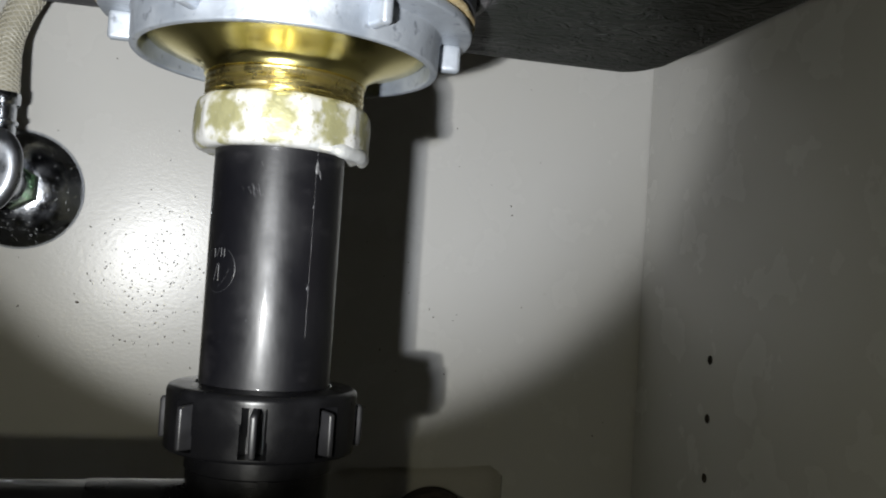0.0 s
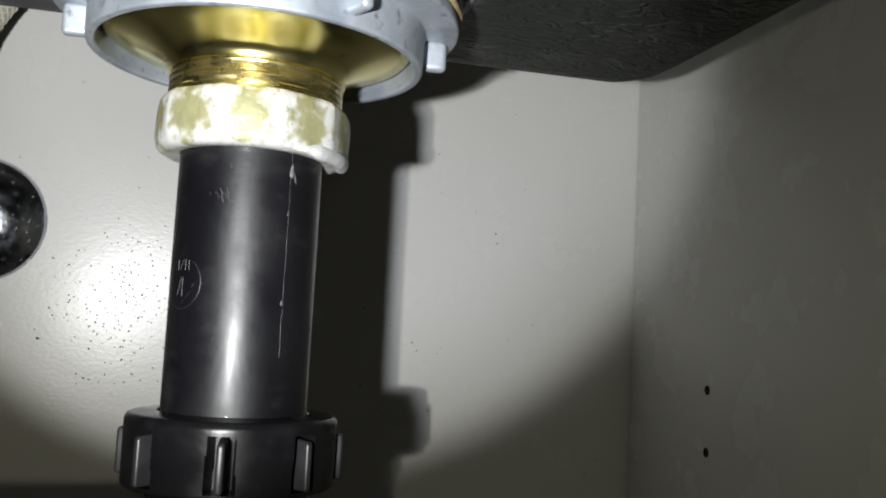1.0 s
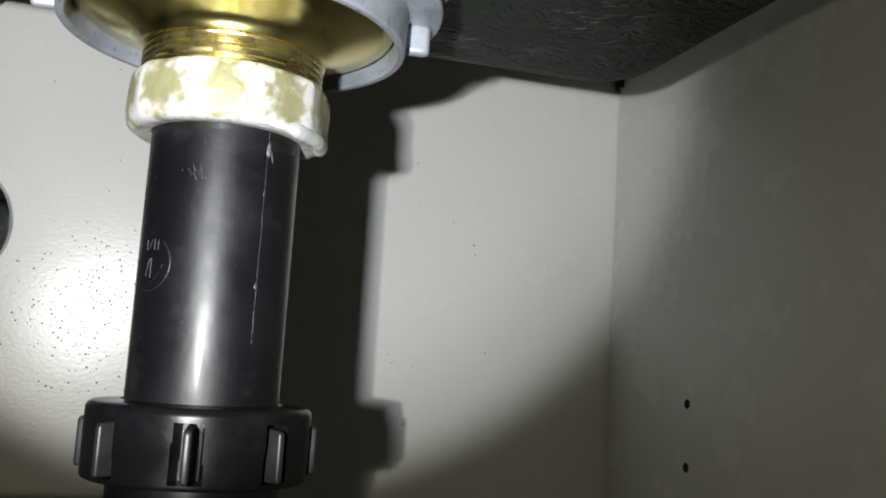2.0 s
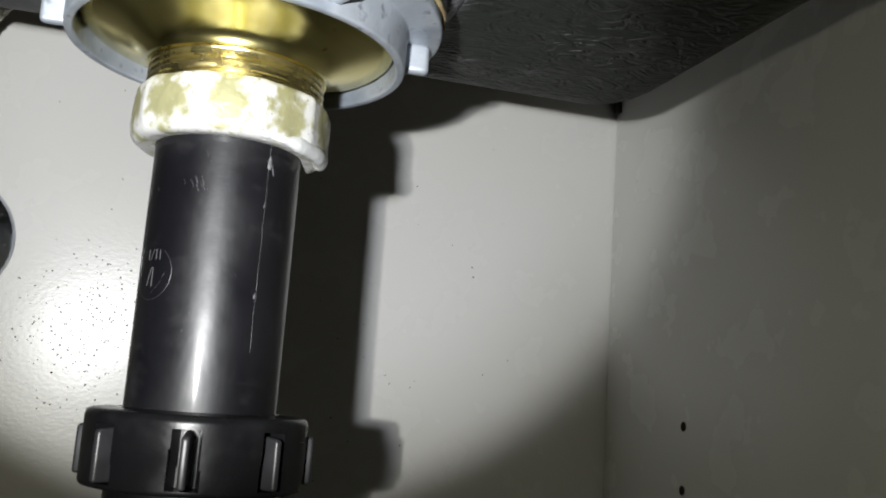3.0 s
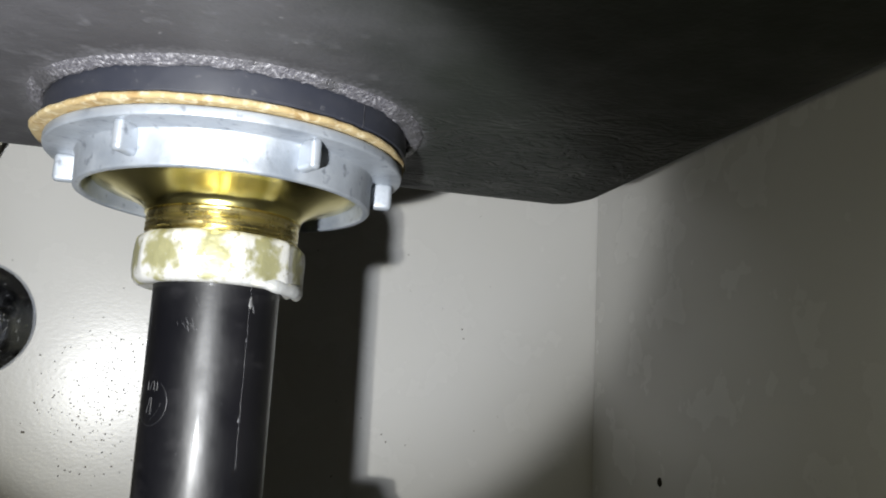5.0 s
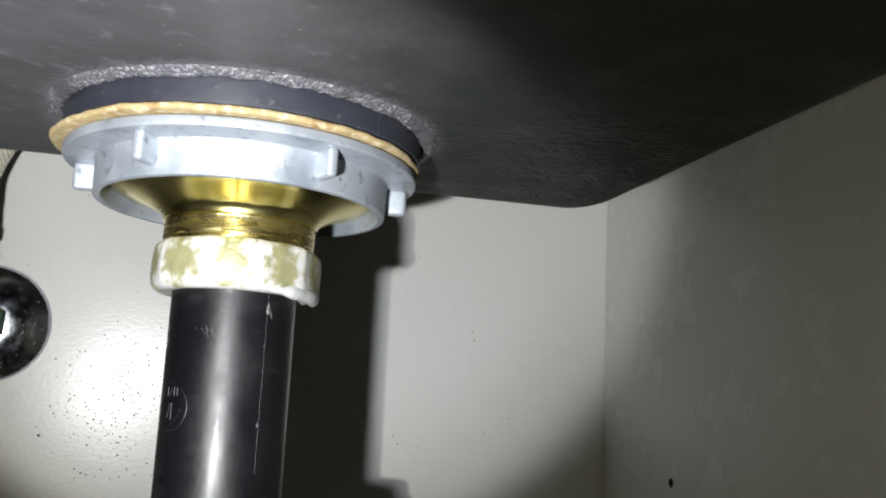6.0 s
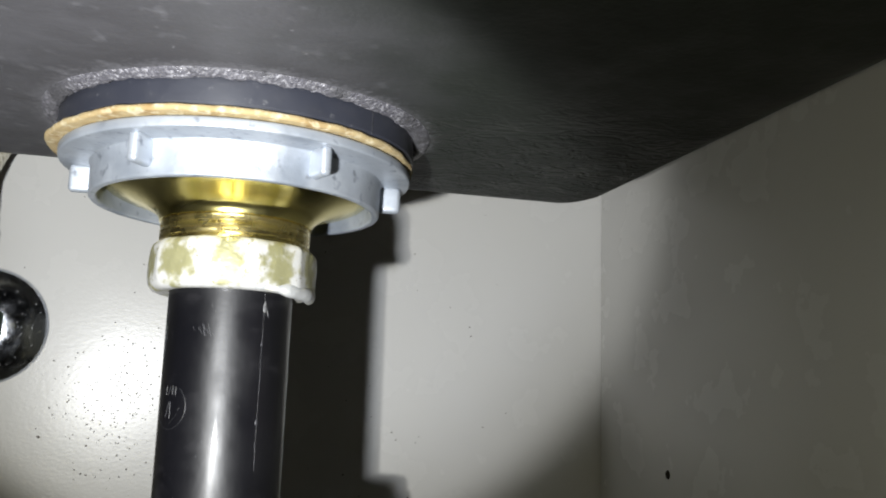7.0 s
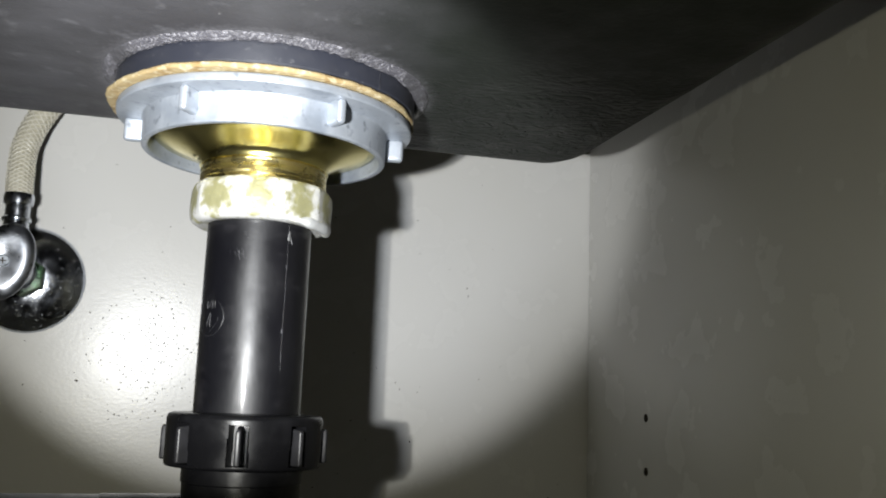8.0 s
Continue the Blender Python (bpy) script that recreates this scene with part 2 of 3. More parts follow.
VERDIGRIS = mat("green_corroded_nut", (0.035, 0.085, 0.038), 0.3, 0.6, [(150, 0.45, 0.65, (0.12, 0.13, 0.11), ONE), (90, 0.55, 0.7, (0.05, 0.22, 0.08), ONE)], [(300, 0.0004, ONE, 0)], (150, 0.15, 0.5))
HOSE = mat("clear_hose_wall", (0.40, 0.375, 0.29), 0.35, 0, [(80, 0.45, 0.7, (0.33, 0.305, 0.23), ONE)], [(400, 0.0001, ONE, 0)])
BRAID = mat("white_braid", (0.52, 0.50, 0.43), 0.4, 0, [(200, 0.5, 0.8, (0.42, 0.39, 0.31), ONE)])
RESIDUE = mat("grey_residue", (0.10, 0.10, 0.10), 0.5, 0, [(700, 0.4, 0.6, (0.05, 0.05, 0.052), ONE)])
SPECK = mat("dirt_speck", (0.05, 0.04, 0.03), 0.7, 0, [(900, 0.4, 0.6, (0.12, 0.10, 0.08), ONE)])
DROP = mat("dried_drop", (0.13, 0.128, 0.118), 0.55, 0, [(900, 0.4, 0.6, (0.22, 0.215, 0.195), ONE)], spec=0.25)

# ---------------------------------------------------------------- mesh helpers


def thing(name, base, label, category, group="", kind=""):
    ob = new(name)
    ob.location = base
    ob.empty_display_size = 0.02
    tagged(ob, label, category, group, kind)
    return ob


def link_mesh(name, bm, material, sharp=38):
    bmesh.ops.recalc_face_normals(bm, faces=bm.faces)
    me = bpy.data.meshes.new(name)
    bm.to_mesh(me)
    bm.free()
    me.materials.append(material)
    me.polygons.foreach_set("use_smooth", [True] * len(me.polygons))
    me.set_sharp_from_angle(angle=radians(sharp))
    return new(name, me)


def adopt(ob, parent):
    m = Matrix.Identity(4)
    chain = parent
    while chain:
        m = chain.matrix_basis @ m if chain.parent is None else m
        chain = chain.parent
    ob.parent = parent
    ob.matrix_parent_inverse = m.inverted() if parent.parent is None else Matrix.Identity(4)
    return ob


def part(name, bm, material, parent, label="", sharp=38):
    ob = adopt(link_mesh(name, bm, material, sharp), parent)
    if label:
        ob["label"] = label
    return ob


def solo(name, bm, material, label, category="", kind="", sharp=38):
    return tagged(link_mesh(name, bm, material, sharp), label, category, "", kind)


def lathe(profile, segs=96, closed=True, warp=None, centre=(0, 0)):
    """A body of revolution about z from (radius, height) pairs; warp(angle, r, z) may shift them."""
    bm = bmesh.new()
    rings = []
    for k in range(segs):
        a = 2 * math.pi * k / segs
        ring = []
        for r, z in profile:
            if warp:
                r, z = warp(a, r, z)
            ring.append(bm.verts.new((centre[0] + r * math.sin(a), centre[1] - r * math.cos(a), z)))
        rings.append(ring)
    n = len(profile)
    for k in range(segs):
        p, q = rings[k], rings[(k + 1) % segs]
        for i in range(n if closed else n - 1):
            j = (i + 1) % n
            bm.faces.new((p[i], p[j], q[j], q[i]))
    return bm


def arc(cx, cz, r, a0, a1, n=5):
    """Points on a profile's rounded corner; angles in degrees, 0 outward, 90 up."""
    return [(cx + r * math.cos(radians(a0 + (a1 - a0) * i / n)), cz + r * math.sin(radians(a0 + (a1 - a0) * i / n))) for i in range(n + 1)]


def block(lo, hi, bevel=0.0, segs=2, bm=None, m=None):
    bm = bm or bmesh.new()
    lo, hi = Vector(lo), Vector(hi)
    made = bmesh.ops.create_cube(bm, size=1.0, matrix=Matrix.Translation((lo + hi) / 2) @ Matrix.Diagonal((*(hi - lo), 1)))["verts"]
    if bevel:
        edges = list({e for v in made for e in v.link_edges})
        out = bmesh.ops.bevel(bm, geom=edges, offset=bevel, segments=segs, profile=0.5, affect="EDGES")
        made = list({v for f in out["faces"] for v in f.verts} | {v for v in made if v.is_valid})
    if m is not None:
        bmesh.ops.transform(bm, matrix=m, verts=made)
    return bm


def tube(points, radius, segs=20, bm=None, cap=True):
    """A round bar along a line of points; radius may be a function of 0..1."""
    bm = bm or bmesh.new()
    pts = [Vector(p) for p in points]
    rings, side = [], None
    for i, p in enumerate(pts):
        d = (pts[min(i + 1, len(pts) - 1)] - pts[max(i - 1, 0)]).normalized()
        if side is None:
            side = d.orthogonal().normalized()
        side = (side - d * side.dot(d)).normalized()
        up = d.cross(side)
        r = radius(i / (len(pts) - 1)) if callable(radius) else radius
        rings.append([bm.verts.new(p + side * (r * math.cos(2 * math.pi * k / segs)) + up * (r * math.sin(2 * math.pi * k / segs))) for k in range(segs)])
    for a, b in zip(rings, rings[1:]):
        for k in range(segs):
            bm.faces.new((a[k], a[(k + 1) % segs], b[(k + 1) % segs], b[k]))
    if cap:
        bm.faces.new(rings[0][::-1])
        bm.faces.new(rings[-1])
    return bm


def smooth_line(points, n=60):
    """A Catmull-Rom line through the points."""
    p = [Vector(q) for q in points]
    p = [2 * p[0] - p[1]] + p + [2 * p[-1] - p[-2]]
    out = []
    for k in range(n + 1):
        u = k / n * (len(p) - 3)
        i = min(int(u), len(p) - 4)
        t = u - i
        a, b, c, d = p[i:i + 4]
        out.append(0.5 * ((2 * b) + (c - a) * t + (2 * a - 5 * b + 4 * c - d) * t * t + (3 * b - a - 3 * c + d) * t ** 3))
    return out


def panel(u0, v0, u1, v1, thick, holes, place):
    """A board with openings: holes are loops of (u, v) with a depth (None: right through). place(u, v, w) gives the world point, w into the board."""
    bm = bmesh.new()
    outer = [(u0, v0), (u1, v0), (u1, v1), (u0, v1)]

    def sheet(loops, w):
        edges, rows = [], []
        for loop in loops:
            vs = [bm.verts.new(place(u, v, w)) for u, v in loop]
            rows.append(vs)
            edges += [bm.edges.new((vs[i], vs[(i + 1) % len(vs)])) for i in range(len(vs))]
        bmesh.ops.triangle_fill(bm, use_beauty=True, use_dissolve=False, edges=edges)
        return rows

    def join(a, b):
        for i in range(len(a)):
            j = (i + 1) % len(a)
            bm.faces.new((a[i], a[j], b[j], b[i]))

    front = sheet([outer] + [h[0] for h in holes], 0)
    back = sheet([outer] + [h[0] for h in holes if h[1] is None], thick)
    join(front[0], back[0])
    k = 1
    for row, (loop, depth) in zip(front[1:], holes):
        if depth is None:
            join(row, back[k])
            k += 1
        else:
            vs = [bm.verts.new(place(u, v, depth)) for u, v in loop]
            before = set(bm.faces)
            join(row, vs)
            bm.faces.new(vs)
            for f in set(bm.faces) - before:
                f.material_index = 1
    return bm


def circle(u, v, r, n=16):
    return [(u + r * math.cos(2 * math.pi * i / n), v + r * math.sin(2 * math.pi * i / n)) for i in range(n)]


# ---------------------------------------------------------------- the cabinet and the room round it
XR, YB, XL, YF, ZTOP = 0.2551, 0.2591, -0.62, -0.47, 0.775

rnd = random.Random(5)
CUT = []
for a, b, c, d, n in ((0.060, 0.300, 0.1685, 0.300, 9), (0.1685, 0.300, 0.1680, 0.364, 6), (0.1672, 0.3675, 0.1635, 0.3722, 3), (0.1605, 0.3738, 0.060, 0.3715, 9), (0.055, 0.366, 0.055, 0.305, 6)):
    for i in range(n):
        CUT.append((a + (c - a) * i / n + rnd.uniform(-0.0007, 0.0007), b + (d - b) * i / n + rnd.uniform(-0.0007, 0.0007)))


def bow(x, z):
    """How far the thin back panel bulges away from the cabinet at a place on it."""
    return 0.006 * math.exp(-((x - 0.03) / 0.11) ** 2 / 2 - ((z - 0.41) / 0.08) ** 2 / 2)


back = panel(XL, 0, XR + 0.016, ZTOP, 0.003, [(CUT, None)], lambda u, v, w: (u, YB + w, v))
for axis, lo, hi in (((1, 0, 0), -0.30, 0.26), ((0, 0, 1), 0.16, 0.70)):
    for i in range(int((hi - lo) / 0.015) + 1):
        bmesh.ops.bisect_plane(back, geom=back.verts[:] + back.edges[:] + back.faces[:], dist=1e-6, plane_co=Vector(axis) * (lo + 0.015 * i), plane_no=axis)
for v in back.verts:
    v.co.y += bow(v.co.x, v.co.z)
solo("wall_back", back, MELAMINE,
     "cream melamine cabinet back panel with dried splashes", "wall", "structure", 30)
PINS = [0.4525, 0.4198, 0.3871]
solo("wall_right", panel(YF, 0, YB - 0.0009, ZTOP, 0.016, [(circle(0.1736, z, 0.0026), 0.011) for z in PINS], lambda u, v, w: (XR + w, u, v)), MELAMINE,
     "cream melamine cabinet side with small shelf-pin holes", "wall", "structure", 30).data.materials.append(DARK)
solo("wall_left", block((XL - 0.016, YF, 0), (XL, YB, ZTOP)), MELAMINE, "cream melamine cabinet side panel", "wall", "structure")
solo("floor", block((XL, YF, -0.016), (XR, YB, -0.0005)), MELAMINE, "cream melamine cabinet floor panel", "floor", "structure")


def rounded_rect(x0, y0, x1, y1, r, n=10):
    out = []
    for cx, cy, a in ((x1 - r, y1 - r, 0), (x0 + r, y1 - r, 90), (x0 + r, y0 + r, 180), (x1 - r, y0 + r, 270)):
        for i in range(n + 1):
            t = radians(a + 90 * i / n)
            out.append((cx + r * math.cos(t), cy + r * math.sin(t)))
    return out


SX0, SY0, SX1, SY1 = -0.225, -0.345, 0.164, 0.0905
solo("ceiling", panel(XL - 0.016, YF - 0.016, XR + 0.016, YB + 0.016, 0.03, [(rounded_rect(SX0 - 0.002, SY0 - 0.002, SX1 + 0.002, SY1 + 0.002, 0.03), None)], lambda u, v, w: (u, v, ZTOP + 0.001 + w)),
     STONE, "grey countertop slab seen from below", "countertop", "structure")
# Unseen panel added across the open front: keeps bounce and reflections dark.
solo("dark_opening_panel", block((XL - 0.016, YF - 0.016, -0.016), (XR + 0.016, YF, ZTOP)), SHADE, "plain dark unseen panel added in place of the open front", "wall", "structure")
solo("wall_behind", block((-0.10, YB + 0.0120, 0.20), (XR + 0.016, YB + 0.035, 0.50)), PLASTER, "plain plaster seen through the panel's opening", "wall", "structure")

# Two small dark blocks make the dark spot in the back right corner.
clip = block((XR - 0.0035, YB - 0.0075, 0.6475), (XR - 0.0002, YB - 0.0012, 0.672), 0.0008, 2)
block((XR - 0.0095, YB - 0.0040, 0.655), (XR - 0.0030, YB - 0.0012, 0.672), 0.0006, 2, clip)
solo("corner_block", clip, DARK, "small dark block in the cabinet corner", "clip")

# ---------------------------------------------------------------- the sink
sink = thing("sink", (0, 0, 0.573), "black wrinkle-coated kitchen sink bowl seen from below", "sink")


def bowl(bottom):
    """The bowl's outer and inner skin: floor that falls to the drain, a rounded bottom edge, upright sides."""
    bm = bmesh.new()
    n = 14
    rim_r, fil = 0.028, 0.024

    def outline(grow, r):
        return rounded_rect(SX0 + fil - grow, SY0 + fil - grow, SX1 - fil + grow, SY1 - fil + grow, r, n)

    rows = []
    count = 4 * (n + 1)
    edge = outline(0, rim_r - fil)
    hole = [(0.042 * math.cos(math.atan2(y, x)), 0.042 * math.sin(math.atan2(y, x))) for x, y in edge]

    def floor_z(x, y):
        return 0.5716 + 0.0026 * min(1.0, max(0.0, (math.hypot(x, y) - 0.055) / 0.08))

    steps = 22
    for i in range(steps + 1):
        t = (i / steps) ** 1.2
        rows.append([(hx + (ex - hx) * t, hy + (ey - hy) * t) for (hx, hy), (ex, ey) in zip(hole, edge)])
    grid = [[bm.verts.new((x, y, floor_z(x, y))) for x, y in row] for row in rows]
    for i in range(1, 9):
        a = radians(90 * i / 8)
        o = outline(fil * math.sin(a), rim_r - fil + fil * math.sin(a))
        grid.append([bm.verts.new((x, y, 0.5742 + fil * (1 - math.cos(a)))) for x, y in o])
    for z in (0.66, 0.72, 0.79):
        o = outline(fil + (z - 0.61) * 0.02, rim_r + (z - 0.61) * 0.02)
        grid.append([bm.verts.new((x, y, z)) for x, y in o])
    for row in grid:
        for v in row:
            if v.co.x > 0.06 and v.co.y > 0:
                v.co.y -= 0.016 * min(1.0, v.co.y / 0.06) * ((v.co.x - 0.06) / 0.085) ** 2
    inner = []
    for row in (len(grid) - 1, len(grid) - 4, steps, 0):
        inner.append([bm.verts.new((v.co.x * 0.965, v.co.y * 0.965, v.co.z + (0.010 if row <= steps + 8 else 0.0))) for v in grid[row]])
    ring_count = steps + 9
    chosen = [grid[:ring_count]] if bottom else [grid[ring_count - 1:] + inner[:2], inner[2:]]
    for rows in chosen:
        for a, b in zip(rows, rows[1:]):
            for k in range(count):
                bm.faces.new((a[k], a[(k + 1) % count], b[(k + 1) % count], b[k]))
    loose = [v for v in bm.verts if not v.link_faces]
    bmesh.ops.delete(bm, geom=loose, context="VERTS")
    return bm


part("bowl_bottom", bowl(True), SINK, sink, "black creased bowl bottom, scoured grey round the drain, painted darker where the beam fades", 50)
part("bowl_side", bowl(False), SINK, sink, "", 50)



def crumbly(a, r, z):
    p = Vector((r * math.sin(a), r * math.cos(a), z))
    e = noise.noise(p * 900) * 0.00035 + noise.noise(p * 260) * 0.0005
    k = 1.0 if 0.0556 < r < 0.0610 else 0.0
    return r + e * k, z + (e - 0.0003 * noise.noise(p * 60)) * k


part("coating_buildup", lathe([(0.0548, 0.5735), (0.0553, 0.5712), (0.0558, 0.5705), (0.0564, 0.5702), (0.0570, 0.5702), (0.0576, 0.5704), (0.0582, 0.5707), (0.0588, 0.5710), (0.0594, 0.5714), (0.0600, 0.5718), (0.0606, 0.5722), (0.0612, 0.5735)], 420, True, crumbly),
     BUILDUP, sink, "grainy grey coating built up round the drain", 80)

# ---------------------------------------------------------------- the drain strainer with its lock nut
strainer = thing("sink_strainer", (0, 0, 0.5353), "brass sink strainer with a grey cast lock nut", "drain")


def thread_run(a, r, z):
    """The thread climbs as it goes round, and its crests are knocked and worn."""
    if not 0.5325 < z < 0.5412 or r < 0.0228:
        return r, z
    w = min(1.0, (0.5412 - z) / 0.0012)
    dent = noise.noise(Vector((6 * math.sin(a), 6 * math.cos(a), z * 900)))
    return r - 0.00014 * max(0.0, dent) * w, z + w * (0.0012 * ((a + math.pi) % (2 * math.pi) / (2 * math.pi) - 0.5) + 0.00008 * dent)


part("threaded_neck", lathe(
    [(0.0215, 0.5300), (0.0233, 0.5300), (0.0233, 0.5320)]
    + [(r, 0.5336 + 0.0018 * i + dz) for i in range(4) for r, dz in ((0.02305, 0.0), (0.02345, 0.0004), (0.02345, 0.0010 + 0.0002 * (i % 2)), (0.02305, 0.0015))]
    + [(0.0232, 0.5409), (0.0215, 0.5409)], 200, True, thread_run), TARNISH, strainer, "tarnished brown brass thread")
part("strainer_body", lathe(
    [(0.0220, 0.5410), (0.0232, 0.5410), (0.0239, 0.5413), (0.0240, 0.5420), (0.0243, 0.5428), (0.0250, 0.5437), (0.0262, 0.5446), (0.0290, 0.5461), (0.0330, 0.5476), (0.0375, 0.5491), (0.0400, 0.5502), (0.0415, 0.5514), (0.0424, 0.5532),
     (0.0424, 0.5800), (0.0405, 0.5800), (0.0405, 0.5540), (0.0370, 0.5508), (0.0290, 0.5480), (0.0220, 0.5440)], 200), BRASS, strainer, "bright yellow brass cup")
part("rubber_gasket", lathe([(0.0425, 0.5635), (0.0550, 0.5635), (0.0556, 0.5642), (0.0556, 0.5705), (0.0552, 0.5722), (0.0425, 0.5722)], 128), RUBBER, strainer, "thick black rubber washer")


seam = block((-0.00012, -0.05572, 0.5637), (0.00012, -0.0552, 0.5716))
bmesh.ops.transform(seam, matrix=Matrix.Rotation(0.66, 4, "Z"), verts=seam.verts)
part("gasket_seam", seam, SCUFF, strainer, "pale joint line in the washer")


def fibre_warp(a, r, z):
    if r < 0.05:
        return r, z
    e = 0.0010 * noise.noise(Vector((2 * math.cos(a), 2 * math.sin(a), 7.0))) + 0.0005 * noise.noise(Vector((11 * math.cos(a), 11 * math.sin(a), 2.0)))
    return r + e - 0.0012 * math.sin(a), z + 0.0003 * noise.noise(Vector((9 * math.cos(a), 9 * math.sin(a), 3.0)))


part("friction_ring", lathe([(0.0430, 0.5608)] + arc(0.0559, 0.5620, 0.0010, -90, 90, 6) + [(0.0430, 0.5633)], 200, True, fibre_warp), FIBRE, strainer, "frayed tan fibre washer")
nut = part("lock_nut", lathe(
    [(0.0427, 0.5475)] + arc(0.0434, 0.5472, 0.0007, 180, 270, 3) + arc(0.0444, 0.5473, 0.0008, -90, 0, 4)
    + [(0.0453, 0.5562)] + [(0.0458, 0.5570), (0.0470, 0.5574)] + arc(0.0541, 0.5581, 0.0007, -90, 0, 3) + arc(0.0539, 0.5597, 0.0009, 0, 90, 3) + [(0.0427, 0.5606)], 160), ZINC, strainer,
    "blue-grey cast zinc lock nut")


def lug():
    bm = block((-0.0018, -0.0522, 0.5491), (0.0017, -0.0440, 0.5580), 0.0015, 5)
    block((-0.0012, -0.0452, 0.5512), (0.0036, -0.0440, 0.5576), 0.0005, 2, bm)
    return bm


first = part("lug", lug(), ZINC, nut)
for deg in (-96, -36.5, 24.3, 83.5, 144, 204):
    ob = first if deg == -96 else new("lug", first.data)
    if ob is not first:
        adopt(ob, nut)
    ob.matrix_basis = Matrix.Rotation(radians(deg), 4, "Z")

# ---------------------------------------------------------------- the limed brass coupling nut
coupling = thing("coupling_nut", (0, 0, 0.5185), "brass slip nut crusted with white lime and sealant", "pipe nut")


def facets(a, r, z):
    if r < 0.0236:
        return r, z
    n = 10
    loc = (a + 0.12 + math.pi / n) % (2 * math.pi / n) - math.pi / n
    flat = math.cos(math.pi / n) / math.cos(loc)
    mid = max(0.0, 1 - abs(z - 0.5275) / 0.009)
    lump = 0.00045 * noise.noise(Vector((260 * r * math.sin(a), 220 * r * math.cos(a), z * 220)))
    return r * (1 + (flat - 1) * 0.75 * mid ** 0.5) + lump, z


part("nut_body", lathe([(0.0192, 0.5192), (0.0220, 0.5188)] + arc(0.0226, 0.5222, 0.0034, -85, 0, 6) + [(0.0262, 0.5245), (0.0263, 0.5270), (0.0261, 0.5295)]
                       + arc(0.0231, 0.5313, 0.0029, 8, 90, 7) + [(0.0192, 0.5342)], 200, True, facets), CRUST, coupling)


def bead_warp(a, r, z):
    swell = math.exp(-((a - radians(60)) / 0.70) ** 2)
    k = 0.42 + 0.25 * noise.noise(Vector((3 * math.cos(a), 3 * math.sin(a), 9.0))) + 0.48 * swell
    return 0.0236 + 0.0008 * swell + (r - 0.0240) * k, 0.5206 - 0.0008 * swell + (z - 0.5196) * k * (1.0 + 0.35 * swell)


part("sealant_bead", lathe(arc(0.0240, 0.5196, 0.0021, 0, 345, 23), 160, True, bead_warp), SEALANT, coupling, "smeared white sealant")

# ---------------------------------------------------------------- the black tail pipe
R = 0.01905
tail = thing("tail_pipe", (0, 0, 0.436), "glossy black plastic tail pipe with moulded marks and scuffs", "pipe")
part("pipe_wall", lathe([(R, 0.440), (R, 0.480), (R, 0.5203), (R - 0.002, 0.5203), (R - 0.002, 0.440)], 128), ABS, tail)


def on_pipe(a, z, lift=0.0):
    return Vector(((R + lift) * math.sin(a), -(R + lift) * math.cos(a), z))


part("mould_seam", tube([on_pipe(0.500 + 0.004 * math.sin(i * 0.7), 0.5192 - 0.0525 * i / 40, -0.00008) for i in range(41)],
                        lambda t: 0.00011 + 0.00006 * noise.noise(Vector((t * 40, 0, 0))), 6), SCUFF, tail, "pale raised mould line")


def drop(a, z, w, h, lean=0.0):
    bm = bmesh.new()
    bmesh.ops.create_uvsphere(bm, u_segments=12, v_segments=8, radius=1.0)
    for v in bm.verts:
        t = v.co.z
        s = w * (1 - 0.45 * t)
        v.co = on_pipe(a + (v.co.x * s + lean * t * h) / R, z + t * h, v.co.y * w * 0.5)
    return bm


part("sealant_drip", drop(0.512, 0.5146, 0.0006, 0.0019), RESIDUE, tail, "dried white drip")
part("sealant_drip", drop(0.575, 0.5129, 0.0003, 0.0016, -0.25), SCUFF, tail)
part("mould_nub", drop(0.492, 0.4806, 0.0005, 0.0010), SCUFF, tail)
part("mould_nub", drop(0.497, 0.5035, 0.0003, 0.0008), SCUFF, tail)

MA, MZ = -0.985, 0.4843
part("moulded_ring", tube([on_pipe(MA + 0.0066 * math.sin(t) / R, MZ + 0.0066 * math.cos(t), -0.00005) for t in [radians(35 + 290 * i / 60) for i in range(61)]], 0.00013, 6), FAINT, tail,
     "raised moulded ring")


def mark(a, z, w, h, tilt=0.0):
    p = [(-w / 2, -h / 2), (w / 2, h / 2)] if tilt else [(0, -h / 2), (0, h / 2)]
    return tube([on_pipe(a + x / R, z + y, 0.0) for x, y in p], 0.00013, 6)


for da, dz, w, h, tl in ((-0.10, 0.0046, 0.001, 0.0026, 0), (-0.02, 0.0047, 0.0012, 0.0026, 1), (0.06, 0.0047, 0.001, 0.0026, 0), (0.13, 0.0046, 0.001, 0.0024, 0), (-0.05, -0.0008, 0.0014, 0.0044, 1),
                         (0.02, -0.0010, 0.001, 0.0048, 0), (0.12, -0.0034, 0.0008, 0.0008, 1), (0.17, -0.0024, 0.0008, 0.0008, 1), (0.05, -0.0046, 0.0008, 0.0008, 1), (0.22, -0.0006, 0.0006, 0.0009, 1)):
    part("moulded_mark", mark(MA + da, MZ + dz, w, h, tl), FAINT, tail)
rs = random.Random(11)
for i in range(16):
    a, z = rs.uniform(-0.62, -0.22), rs.choice((0.5065, 0.5135, 0.5065)) + rs.uniform(-0.0012, 0.0012)
    l = rs.uniform(0.0005, 0.0020)
    part("scratch", tube([on_pipe(a, z + l / 2, -0.00004), on_pipe(a + l * 0.4 / R, z - l / 2, -0.00004)], 0.00007, 5), SCUFF, tail)

